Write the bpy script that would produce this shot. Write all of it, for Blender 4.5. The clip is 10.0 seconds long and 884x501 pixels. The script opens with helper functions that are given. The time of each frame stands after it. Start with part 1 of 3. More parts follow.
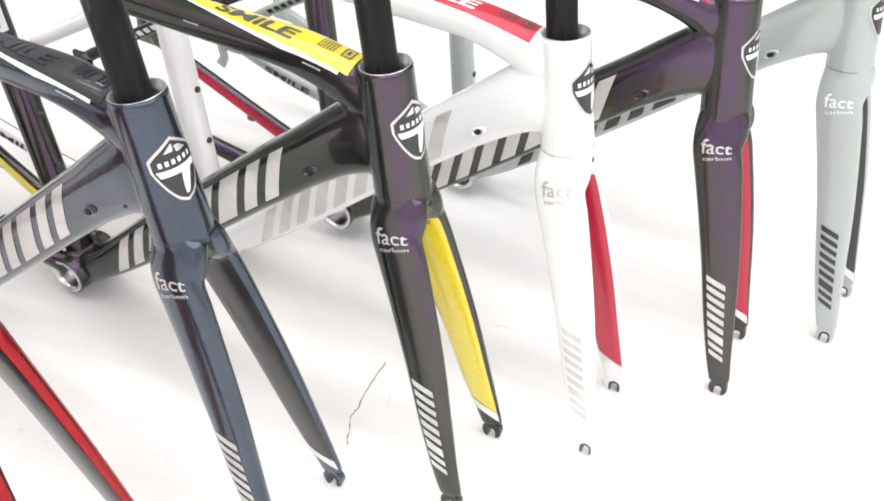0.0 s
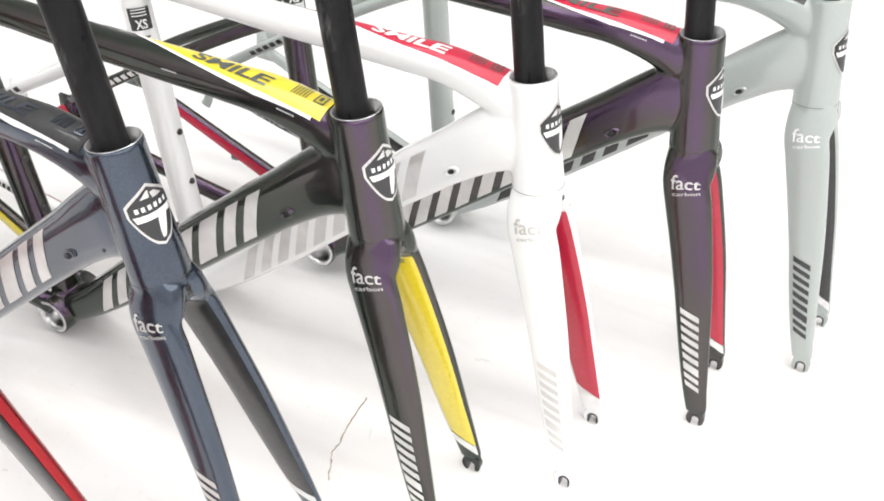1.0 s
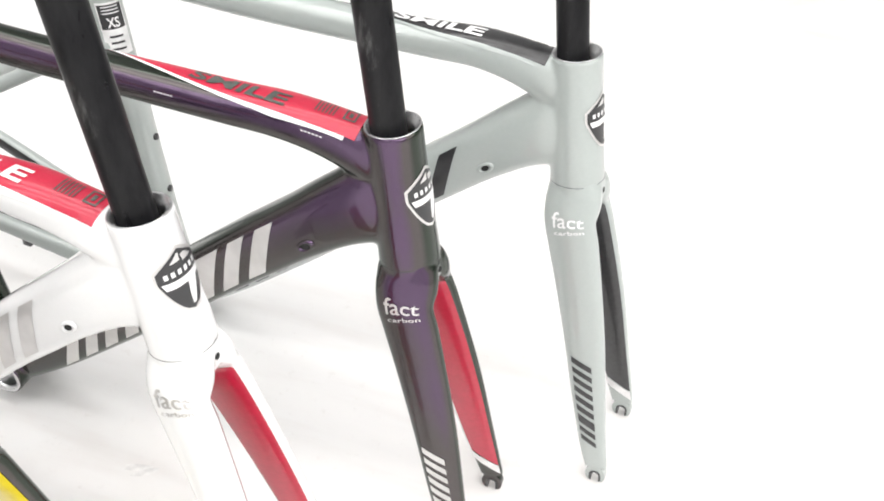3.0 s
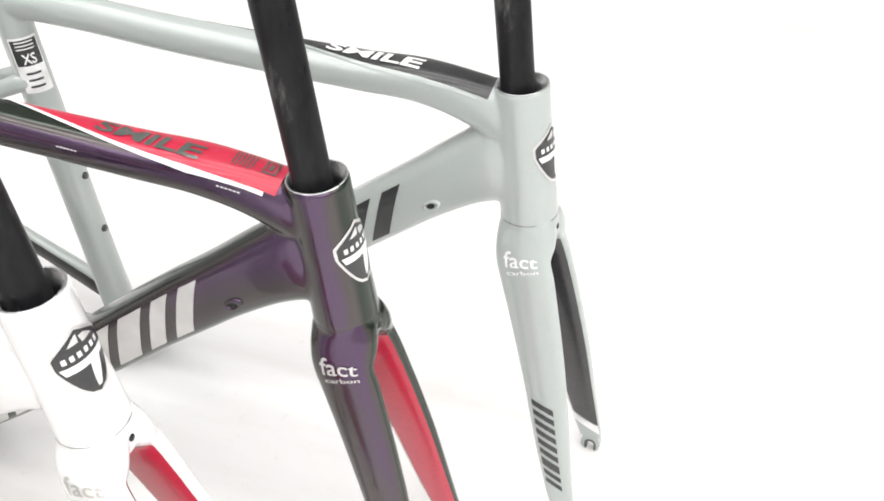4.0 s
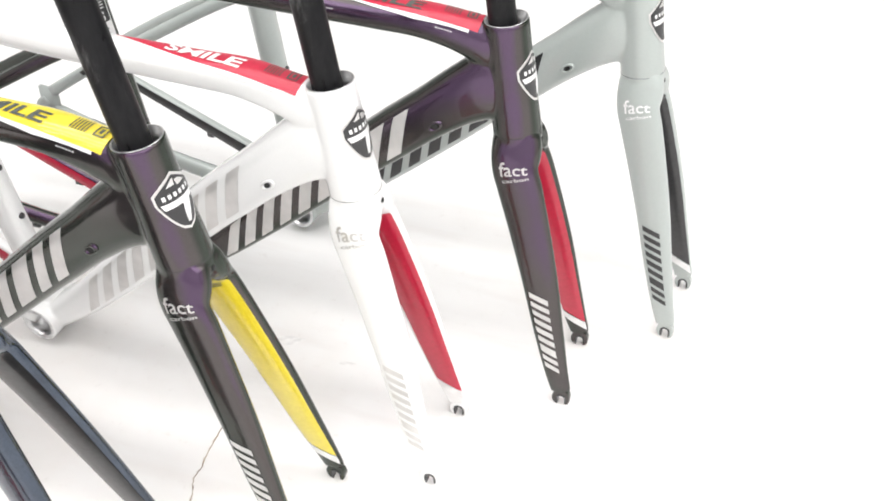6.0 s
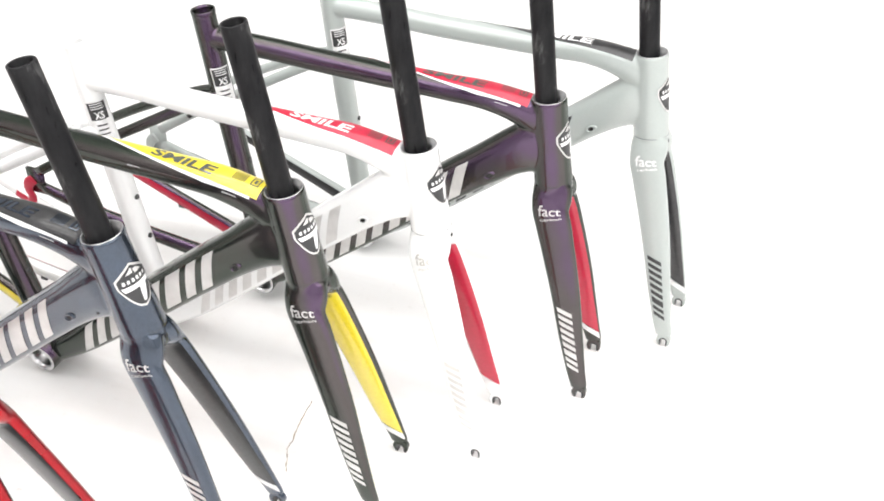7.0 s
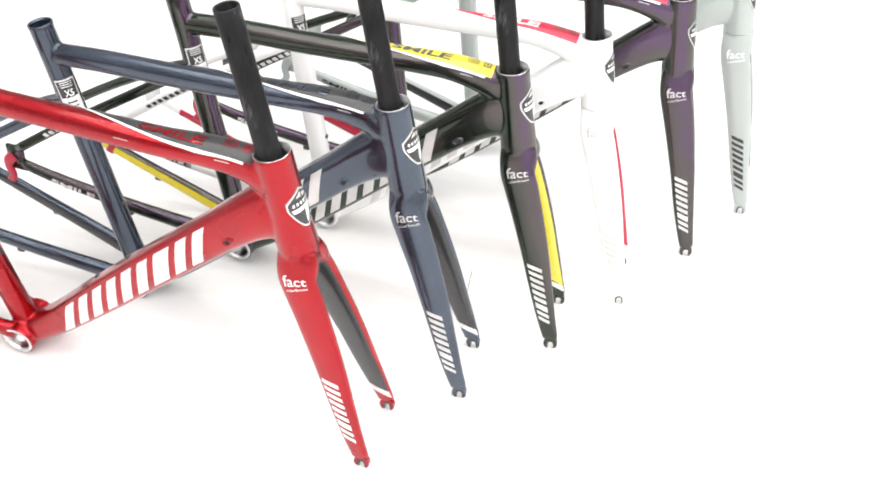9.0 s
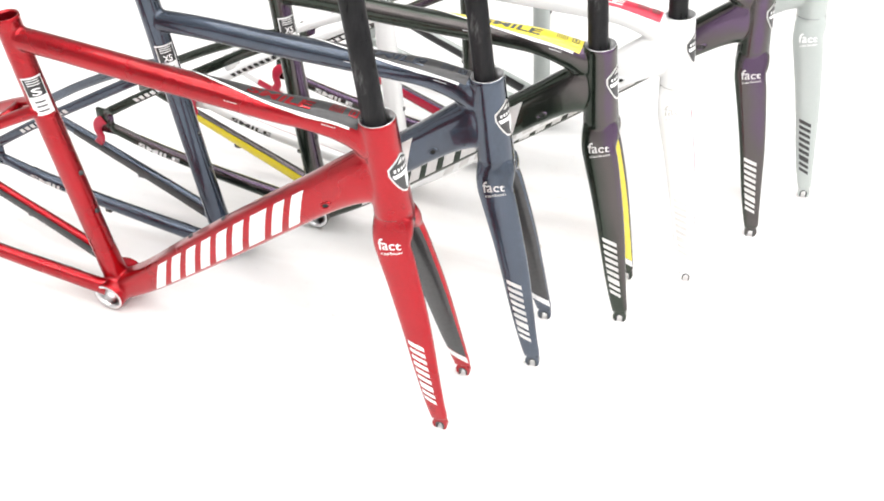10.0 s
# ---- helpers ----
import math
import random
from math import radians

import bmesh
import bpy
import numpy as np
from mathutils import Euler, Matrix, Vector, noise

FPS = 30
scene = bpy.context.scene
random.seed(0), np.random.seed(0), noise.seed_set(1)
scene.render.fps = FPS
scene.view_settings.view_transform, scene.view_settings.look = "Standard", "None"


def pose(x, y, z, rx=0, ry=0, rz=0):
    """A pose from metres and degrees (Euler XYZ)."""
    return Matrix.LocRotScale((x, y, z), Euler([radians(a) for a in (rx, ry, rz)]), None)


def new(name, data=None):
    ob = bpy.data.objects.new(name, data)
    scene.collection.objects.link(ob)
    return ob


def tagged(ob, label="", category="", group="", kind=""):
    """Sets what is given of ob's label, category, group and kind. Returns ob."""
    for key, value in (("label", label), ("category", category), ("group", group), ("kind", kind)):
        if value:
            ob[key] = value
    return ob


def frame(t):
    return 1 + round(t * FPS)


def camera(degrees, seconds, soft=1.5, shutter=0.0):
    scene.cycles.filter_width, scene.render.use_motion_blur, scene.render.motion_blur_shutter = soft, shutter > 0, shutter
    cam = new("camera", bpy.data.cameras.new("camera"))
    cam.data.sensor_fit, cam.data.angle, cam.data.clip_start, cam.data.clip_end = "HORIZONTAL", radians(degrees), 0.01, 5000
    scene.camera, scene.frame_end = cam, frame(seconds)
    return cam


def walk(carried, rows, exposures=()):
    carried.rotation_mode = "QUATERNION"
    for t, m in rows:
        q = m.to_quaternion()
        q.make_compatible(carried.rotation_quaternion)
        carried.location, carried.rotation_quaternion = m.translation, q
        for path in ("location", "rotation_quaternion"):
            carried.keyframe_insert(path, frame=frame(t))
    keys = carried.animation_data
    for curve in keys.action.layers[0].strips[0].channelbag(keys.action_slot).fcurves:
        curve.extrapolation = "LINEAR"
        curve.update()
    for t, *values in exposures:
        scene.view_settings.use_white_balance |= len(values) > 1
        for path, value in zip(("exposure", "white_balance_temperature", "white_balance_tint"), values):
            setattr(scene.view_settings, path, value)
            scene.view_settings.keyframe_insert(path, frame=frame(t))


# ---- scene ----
import mathutils

EXPOSURES = [(0.0, 0.29), (6.2, 0.29), (7.3, 0.55), (10.0, 0.55)]
cam = camera(50.70, 10.0, soft=1.8)
PATH = [
    (0.0, -0.0803, -0.8947, 0.8524, 48.46, -4.88, 23.73),
    (0.5, -0.0752, -0.9088, 0.8675, 48.64, -4.54, 24.02),
    (1.0, -0.0587, -0.8955, 0.8742, 50.25, -4.48, 23.10),
    (1.5, 0.0023, -0.8627, 0.8417, 52.21, -6.11, 19.17),
    (2.0, 0.0256, -0.7677, 0.8280, 51.56, -5.87, 20.01),
    (2.5, 0.0311, -0.6637, 0.8500, 49.56, -5.45, 19.90),
    (3.0, 0.0510, -0.5623, 0.8627, 48.78, -5.09, 17.02),
    (3.2, 0.0529, -0.5354, 0.8691, 48.57, -5.33, 16.41),
    (4.3, 0.0694, -0.4718, 0.8636, 47.32, -3.68, 14.70),
    (4.5, 0.0663, -0.4884, 0.8599, 46.77, -3.91, 14.17),
    (5.0, 0.0612, -0.6253, 0.8686, 49.60, -4.26, 15.67),
    (5.5, 0.0548, -0.7338, 0.8869, 49.91, -4.85, 15.14),
    (6.0, 0.0396, -0.8244, 0.8947, 49.01, -1.91, 16.47),
    (6.2, 0.0114, -0.8544, 0.9221, 48.78, -2.79, 16.09),
    (7.3, 0.0190, -1.0970, 1.1082, 49.91, -4.02, 18.78),
    (7.5, 0.0324, -1.1267, 1.1041, 50.30, -3.33, 20.61),
    (8.0, -0.0564, -1.1961, 1.1162, 49.33, -5.92, 19.67),
    (8.5, -0.2337, -1.3060, 1.1309, 48.99, -4.09, 8.32),
    (9.0, -0.3209, -1.4136, 1.1091, 48.37, -4.88, 9.81),
    (9.5, -0.3702, -1.4643, 1.1066, 47.00, -4.99, 10.60),
    (10.0, -0.4004, -1.4721, 1.1099, 47.24, -5.26, 11.88),
]
walk(cam, [(t, pose(x, y, z, rx, ry, rz)) for t, x, y, z, rx, ry, rz in PATH], EXPOSURES)

# ---- light ----
world = bpy.data.worlds.new("world")
scene.world = world
world.use_nodes = True
world.node_tree.nodes["Background"].inputs[0].default_value = (0.9, 0.95, 1.0, 1)
world.node_tree.nodes["Background"].inputs[1].default_value = 0.3


def ceiling_lamp(x, y, length, width, watts):
    """A long tube lamp that hangs along x, in line with the frames."""
    data = bpy.data.lights.new("ceiling_lamp", "AREA")
    data.shape, data.size, data.size_y, data.energy = "RECTANGLE", length, width, watts
    data.color = (1.0, 0.985, 0.97)
    ob = new("ceiling_lamp", data)
    ob.matrix_basis = pose(x, y, 2.74, 0, 0, 0)
    return ob


for ly in (-3.2, -2.2, -1.2, -0.2, 0.8):
    ceiling_lamp(0.5, ly, 5.6, 0.50, 38)

# ---- materials ----


def material(name, build):
    m = bpy.data.materials.new(name)
    m.use_nodes = True
    nt = m.node_tree
    bsdf = nt.nodes["Principled BSDF"]
    build(nt, bsdf)
    return m


def node(nt, kind, **inputs):
    n = nt.nodes.new(kind)
    for key, value in inputs.items():
        n.inputs[key.replace("_", " ")].default_value = value
    return n


def ramp(nt, fac, stops):
    n = nt.nodes.new("ShaderNodeValToRGB")
    cr = n.color_ramp
    while len(cr.elements) < len(stops):
        cr.elements.new(0.5)
    for e, (p, c) in zip(cr.elements, stops):
        e.position, e.color = p, (*c, 1)
    nt.links.new(fac, n.inputs[0])
    return n.outputs[0]


def bump(nt, bsdf, height, strength, distance):
    b = node(nt, "ShaderNodeBump", Strength=strength, Distance=distance)
    nt.links.new(height, b.inputs["Height"])
    nt.links.new(b.outputs[0], bsdf.inputs["Normal"])


def lacquer(name, dark, light, metallic, rough, coat=1.0, flake=900.0, peel=0.12):
    """Clear-coated paint: fine flake grain, a slow mottling, and a little orange peel."""
    def build(nt, bsdf):
        co = nt.nodes.new("ShaderNodeTexCoord").outputs["Object"]
        grain = node(nt, "ShaderNodeTexNoise", Scale=flake, Detail=1.0)
        slow = node(nt, "ShaderNodeTexNoise", Scale=14.0, Detail=3.0)
        for n in (grain, slow):
            nt.links.new(co, n.inputs["Vector"])
        mix = node(nt, "ShaderNodeMath")
        mix.operation = "MULTIPLY_ADD"
        mix.inputs[1].default_value = 0.6
        nt.links.new(grain.outputs[0], mix.inputs[0])
        half = node(nt, "ShaderNodeMath")
        half.operation = "MULTIPLY"
        half.inputs[1].default_value = 0.4
        nt.links.new(slow.outputs[0], half.inputs[0])
        nt.links.new(half.outputs[0], mix.inputs[2])
        nt.links.new(ramp(nt, mix.outputs[0], [(0.35, dark), (0.65, light)]), bsdf.inputs["Base Color"])
        rr = node(nt, "ShaderNodeMapRange")
        rr.inputs[3].default_value, rr.inputs[4].default_value = rough * 0.85, rough * 1.15
        nt.links.new(slow.outputs[0], rr.inputs[0])
        nt.links.new(rr.outputs[0], bsdf.inputs["Roughness"])
        bsdf.inputs["Metallic"].default_value = metallic
        bsdf.inputs["Coat Weight"].default_value = coat
        bsdf.inputs["Coat Roughness"].default_value = 0.035
        orange = node(nt, "ShaderNodeTexNoise", Scale=260.0, Detail=1.0)
        nt.links.new(co, orange.inputs["Vector"])
        bump(nt, bsdf, orange.outputs[0], peel, 0.0004)
    return material(name, build)


def baked_flip_paint(name, face, middle, flank):
    """Two-tone flip lacquer, its view-angle sheen painted into the base colour: purple on faces turned to a fixed point
    near the camera path, olive-brown between, dark green on those turned away.
    """
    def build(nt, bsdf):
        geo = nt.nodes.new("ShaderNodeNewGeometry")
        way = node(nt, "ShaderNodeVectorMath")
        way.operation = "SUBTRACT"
        # fixed eye point near the camera path; the sheen is baked towards it
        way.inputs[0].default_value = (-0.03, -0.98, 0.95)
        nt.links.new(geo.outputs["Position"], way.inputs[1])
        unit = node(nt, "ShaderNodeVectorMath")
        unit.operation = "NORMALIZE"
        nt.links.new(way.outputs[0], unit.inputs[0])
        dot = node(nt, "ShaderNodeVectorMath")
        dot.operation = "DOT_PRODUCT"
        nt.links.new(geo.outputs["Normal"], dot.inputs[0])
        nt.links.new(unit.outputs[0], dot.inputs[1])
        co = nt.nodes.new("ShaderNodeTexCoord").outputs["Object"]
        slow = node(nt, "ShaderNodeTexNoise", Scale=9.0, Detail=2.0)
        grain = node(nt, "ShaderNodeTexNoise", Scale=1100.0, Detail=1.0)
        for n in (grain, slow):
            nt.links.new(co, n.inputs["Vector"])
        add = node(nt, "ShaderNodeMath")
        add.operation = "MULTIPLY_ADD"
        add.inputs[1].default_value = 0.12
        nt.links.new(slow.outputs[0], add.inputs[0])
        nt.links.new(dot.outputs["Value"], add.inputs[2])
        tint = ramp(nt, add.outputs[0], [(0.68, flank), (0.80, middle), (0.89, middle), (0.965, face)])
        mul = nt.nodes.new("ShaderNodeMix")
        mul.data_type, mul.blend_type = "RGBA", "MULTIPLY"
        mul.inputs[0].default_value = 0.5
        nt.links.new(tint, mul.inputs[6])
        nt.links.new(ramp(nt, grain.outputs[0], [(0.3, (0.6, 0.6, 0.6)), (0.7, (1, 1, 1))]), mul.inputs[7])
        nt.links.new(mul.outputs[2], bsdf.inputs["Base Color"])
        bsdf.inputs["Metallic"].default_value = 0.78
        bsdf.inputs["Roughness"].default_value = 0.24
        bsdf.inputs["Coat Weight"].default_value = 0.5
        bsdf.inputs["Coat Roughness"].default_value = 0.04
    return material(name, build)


def carbon(name):
    def build(nt, bsdf):
        co = nt.nodes.new("ShaderNodeTexCoord").outputs["Object"]
        n = node(nt, "ShaderNodeTexNoise", Scale=45.0, Detail=6.0, Roughness=0.7)
        stretch = nt.nodes.new("ShaderNodeMapping")
        stretch.inputs["Scale"].default_value = (1.4, 1.4, 0.35)
        nt.links.new(co, stretch.inputs["Vector"])
        nt.links.new(stretch.outputs[0], n.inputs["Vector"])
        nt.links.new(ramp(nt, n.outputs[0], [(0.38, (0.006, 0.006, 0.007)), (0.58, (0.014, 0.014, 0.015)), (0.69, (0.07, 0.07, 0.07))]), bsdf.inputs["Base Color"])
        nt.links.new(ramp(nt, n.outputs[0], [(0.3, (0.24,) * 3), (0.7, (0.5,) * 3)]), bsdf.inputs["Roughness"])
        bsdf.inputs["Specular IOR Level"].default_value = 0.2
        bump(nt, bsdf, n.outputs[0], 0.25, 0.0006)
    return material(name, build)


def plain(name, colour, rough, metallic=0.0, coat=0.0, scale=60.0, spread=0.12):
    def build(nt, bsdf):
        co = nt.nodes.new("ShaderNodeTexCoord").outputs["Object"]
        n = node(nt, "ShaderNodeTexNoise", Scale=scale, Detail=4.0)
        nt.links.new(co, n.inputs["Vector"])
        lo = tuple(c * (1 - spread) for c in colour)
        hi = tuple(min(1, c * (1 + spread)) for c in colour)
        nt.links.new(ramp(nt, n.outputs[0], [(0.35, lo), (0.65, hi)]), bsdf.inputs["Base Color"])
        bsdf.inputs["Roughness"].default_value = rough
        bsdf.inputs["Metallic"].default_value = metallic
        bsdf.inputs["Coat Weight"].default_value = coat
    return material(name, build)


def floor_paint(name):
    def build(nt, bsdf):
        co = nt.nodes.new("ShaderNodeTexCoord").outputs["Object"]
        big = node(nt, "ShaderNodeTexNoise", Scale=2.2, Detail=5.0, Roughness=0.6)
        fine = node(nt, "ShaderNodeTexNoise", Scale=70.0, Detail=6.0, Roughness=0.7)
        for n in (big, fine):
            nt.links.new(co, n.inputs["Vector"])
        turn = nt.nodes.new("ShaderNodeMapping")
        turn.inputs["Rotation"].default_value = (0, 0, radians(-22))
        turn.inputs["Scale"].default_value = (1.0, 7.0, 1.0)
        nt.links.new(co, turn.inputs["Vector"])
        streak = node(nt, "ShaderNodeTexNoise", Scale=2.6, Detail=4.0, Roughness=0.55)
        nt.links.new(turn.outputs[0], streak.inputs["Vector"])
        lay = nt.nodes.new("ShaderNodeMix")
        lay.data_type, lay.blend_type = "RGBA", "MULTIPLY"
        lay.inputs[0].default_value = 1.0
        nt.links.new(ramp(nt, big.outputs[0], [(0.30, (0.80, 0.775, 0.755)), (0.50, (0.85, 0.845, 0.84)), (0.75, (0.87, 0.87, 0.875))]), lay.inputs[6])
        nt.links.new(ramp(nt, streak.outputs[0], [(0.34, (0.945, 0.935, 0.93)), (0.46, (0.985, 0.985, 0.985)), (0.62, (1, 1, 1))]), lay.inputs[7])
        a = lay.outputs[2]
        mul = nt.nodes.new("ShaderNodeMix")
        mul.data_type, mul.blend_type = "RGBA", "MULTIPLY"
        mul.inputs[0].default_value = 1.0
        nt.links.new(a, mul.inputs[6])
        nt.links.new(ramp(nt, fine.outputs[0], [(0.25, (0.9, 0.89, 0.88)), (0.4, (1, 1, 1))]), mul.inputs[7])
        nt.links.new(mul.outputs[2], bsdf.inputs["Base Color"])
        nt.links.new(ramp(nt, big.outputs[0], [(0.3, (0.3,) * 3), (0.7, (0.45,) * 3)]), bsdf.inputs["Roughness"])
        bump(nt, bsdf, fine.outputs[0], 0.08, 0.001)
    return material(name, build)


FLOOR = floor_paint("white_floor_paint")
WALL = plain("white_wall_paint", (0.72, 0.72, 0.72), 0.7, scale=3.0, spread=0.03)
RED = lacquer("red_lacquer", (0.28, 0.001, 0.006), (0.41, 0.002, 0.010), 0.88, 0.28, coat=0.6)
SLATE = lacquer("slate_lacquer", (0.030, 0.041, 0.060), (0.070, 0.092, 0.132), 0.80, 0.25, coat=0.7)
# purple, brown and green stand in for the lacquer's view-angle sheen
BAKED_FLIP = baked_flip_paint("green_purple_baked_flip_lacquer", (0.092, 0.053, 0.108), (0.076, 0.065, 0.064), (0.020, 0.031, 0.020))
WHITE = lacquer("white_lacquer", (0.845, 0.85, 0.85), (0.86, 0.865, 0.865), 0.0, 0.3, flake=300.0, peel=0.05)
GREY = lacquer("pale_grey_lacquer", (0.375, 0.412, 0.398), (0.39, 0.427, 0.413), 0.0, 0.32, flake=300.0, peel=0.05)
STEERER = carbon("bare_carbon")
YELLOW_INK = lacquer("yellow_ink", (0.74, 0.60, 0.02), (0.80, 0.66, 0.03), 0.0, 0.35, flake=200.0)
PINK_INK = lacquer("crimson_ink", (0.46, 0.006, 0.036), (0.52, 0.009, 0.045), 0.0, 0.38, coat=0.4, flake=200.0)
DARK_INK = lacquer("dark_grey_ink", (0.011, 0.011, 0.012), (0.022, 0.022, 0.024), 0.0, 0.42, coat=0.5, flake=200.0)
GREEN_INK = lacquer("dark_green_ink", (0.05, 0.06, 0.05), (0.075, 0.085, 0.075), 0.0, 0.4, flake=200.0)
SILVER_INK = plain("silver_ink", (0.62, 0.61, 0.60), 0.38, 0.45, 0.4, scale=25.0)
WHITE_INK = plain("white_ink", (0.82, 0.82, 0.82), 0.4, 0.0, 0.4)
BLACK_INK = plain("black_ink", (0.02, 0.02, 0.022), 0.4, 0.0, 0.4)
ALLOY = plain("bare_alloy", (0.68, 0.68, 0.69), 0.28, 1.0, scale=200.0)
BORE = plain("dark_bore", (0.015, 0.015, 0.015), 0.7)
STAIN = plain("crack_dirt", (0.30, 0.24, 0.18), 0.9, scale=40.0, spread=0.4)
SMUDGE = plain("grey_smudge", (0.775, 0.765, 0.755), 0.6, scale=90.0, spread=0.12)

# ---- geometry helpers ----


def part(name, bm, mat, parent=None, label="", smooth=True):
    me = bpy.data.meshes.new(name)
    bm.to_mesh(me)
    bm.free()
    for p in me.polygons:
        p.use_smooth = smooth
    for m in mat if isinstance(mat, tuple) else (mat,):
        me.materials.append(m)
    ob = new(name, me)
    ob.parent = parent
    if label:
        ob["label"] = label
    return ob


def spow(v, e):
    return math.copysign(abs(v) ** e, v)


class Loft:
    """A tube through rows (x, y, z, up half size, side half size, squareness), upright to its run."""

    def __init__(self, rows):
        self.rows = np.array(rows, float)
        d = np.linalg.norm(np.diff(self.rows[:, :3], axis=0), axis=1)
        self.k = np.concatenate([[0], np.cumsum(d)])
        self.length = self.k[-1]
        self.k /= self.length
        g = np.gradient(self.rows, self.k, axis=0) if len(rows) > 2 else np.repeat((self.rows[1:] - self.rows[:1]), 2, 0)
        self.g = g

    def at(self, s):
        i = int(np.clip(np.searchsorted(self.k, s, "right") - 1, 0, len(self.k) - 2))
        h = self.k[i + 1] - self.k[i]
        u = (s - self.k[i]) / h
        p, q, a, b = self.rows[i], self.rows[i + 1], self.g[i] * h, self.g[i + 1] * h
        if u < 0 or u > 1:
            return (p + (q - p) * u)
        return p * (2 * u**3 - 3 * u**2 + 1) + a * (u**3 - 2 * u**2 + u) + q * (3 * u**2 - 2 * u**3) + b * (u**3 - u**2)

    def axes(self, s):
        r = self.at(s)
        t = Vector(self.at(min(s + 0.004, 1))[:3] - self.at(max(s - 0.004, 0))[:3]).normalized()
        up = t.cross(Vector((0, 1, 0))).normalized()
        return r, Vector(r[:3]), up, up.cross(t)

    def ring(self, s, th, off=0.0):
        r, c, up, side = self.axes(s)
        e = 2 / r[5]
        return c + up * ((r[3] + off) * spow(math.cos(th), e)) + side * ((r[4] + off) * spow(math.sin(th), e))

    def flank(self, s, w, sign, off=0.0006):
        r, c, up, side = self.axes(s)
        return c + up * ((r[3] + off) * w) + side * (sign * (r[4] + off) * max(1 - abs(w) ** r[5], 0) ** (1 / r[5]))

    def crest(self, s, w, off=0.0006):
        r, c, up, side = self.axes(s)
        return c + side * ((r[4] + off) * w) + up * ((r[3] + off) * max(1 - abs(w) ** r[5], 0) ** (1 / r[5]))

    def mesh(self, ns, nr, bm=None, s0=0.0, s1=1.0):
        bm = bm or bmesh.new()
        rings = [[bm.verts.new(self.ring(s0 + (s1 - s0) * i / ns, 2 * math.pi * j / nr)) for j in range(nr)] for i in range(ns + 1)]
        for a, b in zip(rings, rings[1:]):
            for j in range(nr):
                bm.faces.new((a[j], a[(j + 1) % nr], b[(j + 1) % nr], b[j]))
        bm.faces.new(rings[0][::-1])
        bm.faces.new(rings[-1])
        bmesh.ops.recalc_face_normals(bm, faces=bm.faces)
        return bm


def sheet(f, nu, nv, bm=None):
    """A printed patch: a grid of f(u, v) for u and v from 0 to 1."""
    bm = bm or bmesh.new()
    g = [[bm.verts.new(f(i / nu, j / nv)) for j in range(nv + 1)] for i in range(nu + 1)]
    for i in range(nu):
        for j in range(nv):
            bm.faces.new((g[i][j], g[i + 1][j], g[i + 1][j + 1], g[i][j + 1]))
    return bm


GLYPHS = {}


def word(text, weight=0.02):
    """A word's outline as points in a unit square, and its faces."""
    if (text, weight) not in GLYPHS:
        cu = bpy.data.curves.new("word", "FONT")
        cu.body, cu.offset, cu.resolution_u = text, weight, 3
        ob = new("word", cu)
        me = bpy.data.meshes.new_from_object(ob.evaluated_get(bpy.context.evaluated_depsgraph_get()))
        bpy.data.objects.remove(ob)
        bpy.data.curves.remove(cu)
        bm = bmesh.new()
        bm.from_mesh(me)
        bmesh.ops.triangulate(bm, faces=bm.faces)
        bmesh.ops.subdivide_edges(bm, edges=bm.edges, cuts=1)
        v = np.array([p.co[:2] for p in bm.verts])
        v = (v - v.min(0)) / (v.max(0) - v.min(0))
        bm.verts.index_update()
        GLYPHS[text, weight] = v, [[p.index for p in fc.verts] for fc in bm.faces]
        bm.free()
        bpy.data.meshes.remove(me)
    return GLYPHS[text, weight]


def print_word(text, f, weight=0.02):
    pts, faces = word(text, weight)
    bm = bmesh.new()
    vs = [bm.verts.new(f(u, v)) for u, v in pts]
    for fc in faces:
        bm.faces.new([vs[i] for i in fc])
    return bm


def turned(profile, axis_at, n=32):
    """A body of revolution: rows (height, radius) about the axis point function axis_at(height) -> centre, e1, e2."""
    bm = bmesh.new()
    rings = []
    for h, r in profile:
        c, e1, e2 = axis_at(h)
        rings.append([bm.verts.new(c + e1 * (r * math.cos(2 * math.pi * j / n)) + e2 * (r * math.sin(2 * math.pi * j / n))) for j in range(n)])
    for a, b in zip(rings, rings[1:]):
        for j in range(n):
            bm.faces.new((a[j], a[(j + 1) % n], b[(j + 1) % n], b[j]))
    bmesh.ops.recalc_face_normals(bm, faces=bm.faces)
    return bm


def block(lo, hi, bevel=0.0):
    bm = bmesh.new()
    bmesh.ops.create_cube(bm, size=1)
    for v in bm.verts:
        v.co = Vector([(l + h) / 2 + c * (h - l) for l, h, c in zip(lo, hi, v.co)])
    if bevel:
        bmesh.ops.bevel(bm, geom=bm.edges, offset=bevel, segments=2, affect="EDGES")
    return bm


# ---- room ----
def wall(name, lo, hi, mat, label):
    ob = part(name, block(lo, hi), mat, smooth=False)
    return tagged(ob, label, name.split("_")[0], kind="structure")


wall("floor", (-4.0, -4.0, -0.1), (4.0, 4.0, 0.0), FLOOR, "white painted floor with fine cracks and smudges")
wall("ceiling", (-4.0, -4.0, 2.8), (4.0, 4.0, 2.9), WALL, "plain white ceiling over the showroom")
wall("wall_north", (-4.0, 4.0, 0.0), (4.0, 4.1, 2.8), WALL, "plain white painted wall")
wall("wall_south", (-4.0, -4.1, 0.0), (4.0, -4.0, 2.8), WALL, "plain white painted wall")
wall("wall_east", (4.0, -4.0, 0.0), (4.1, 4.0, 2.8), WALL, "plain white painted wall")
wall("wall_west", (-4.1, -4.0, 0.0), (-4.0, 4.0, 2.8), WALL, "plain white painted wall")

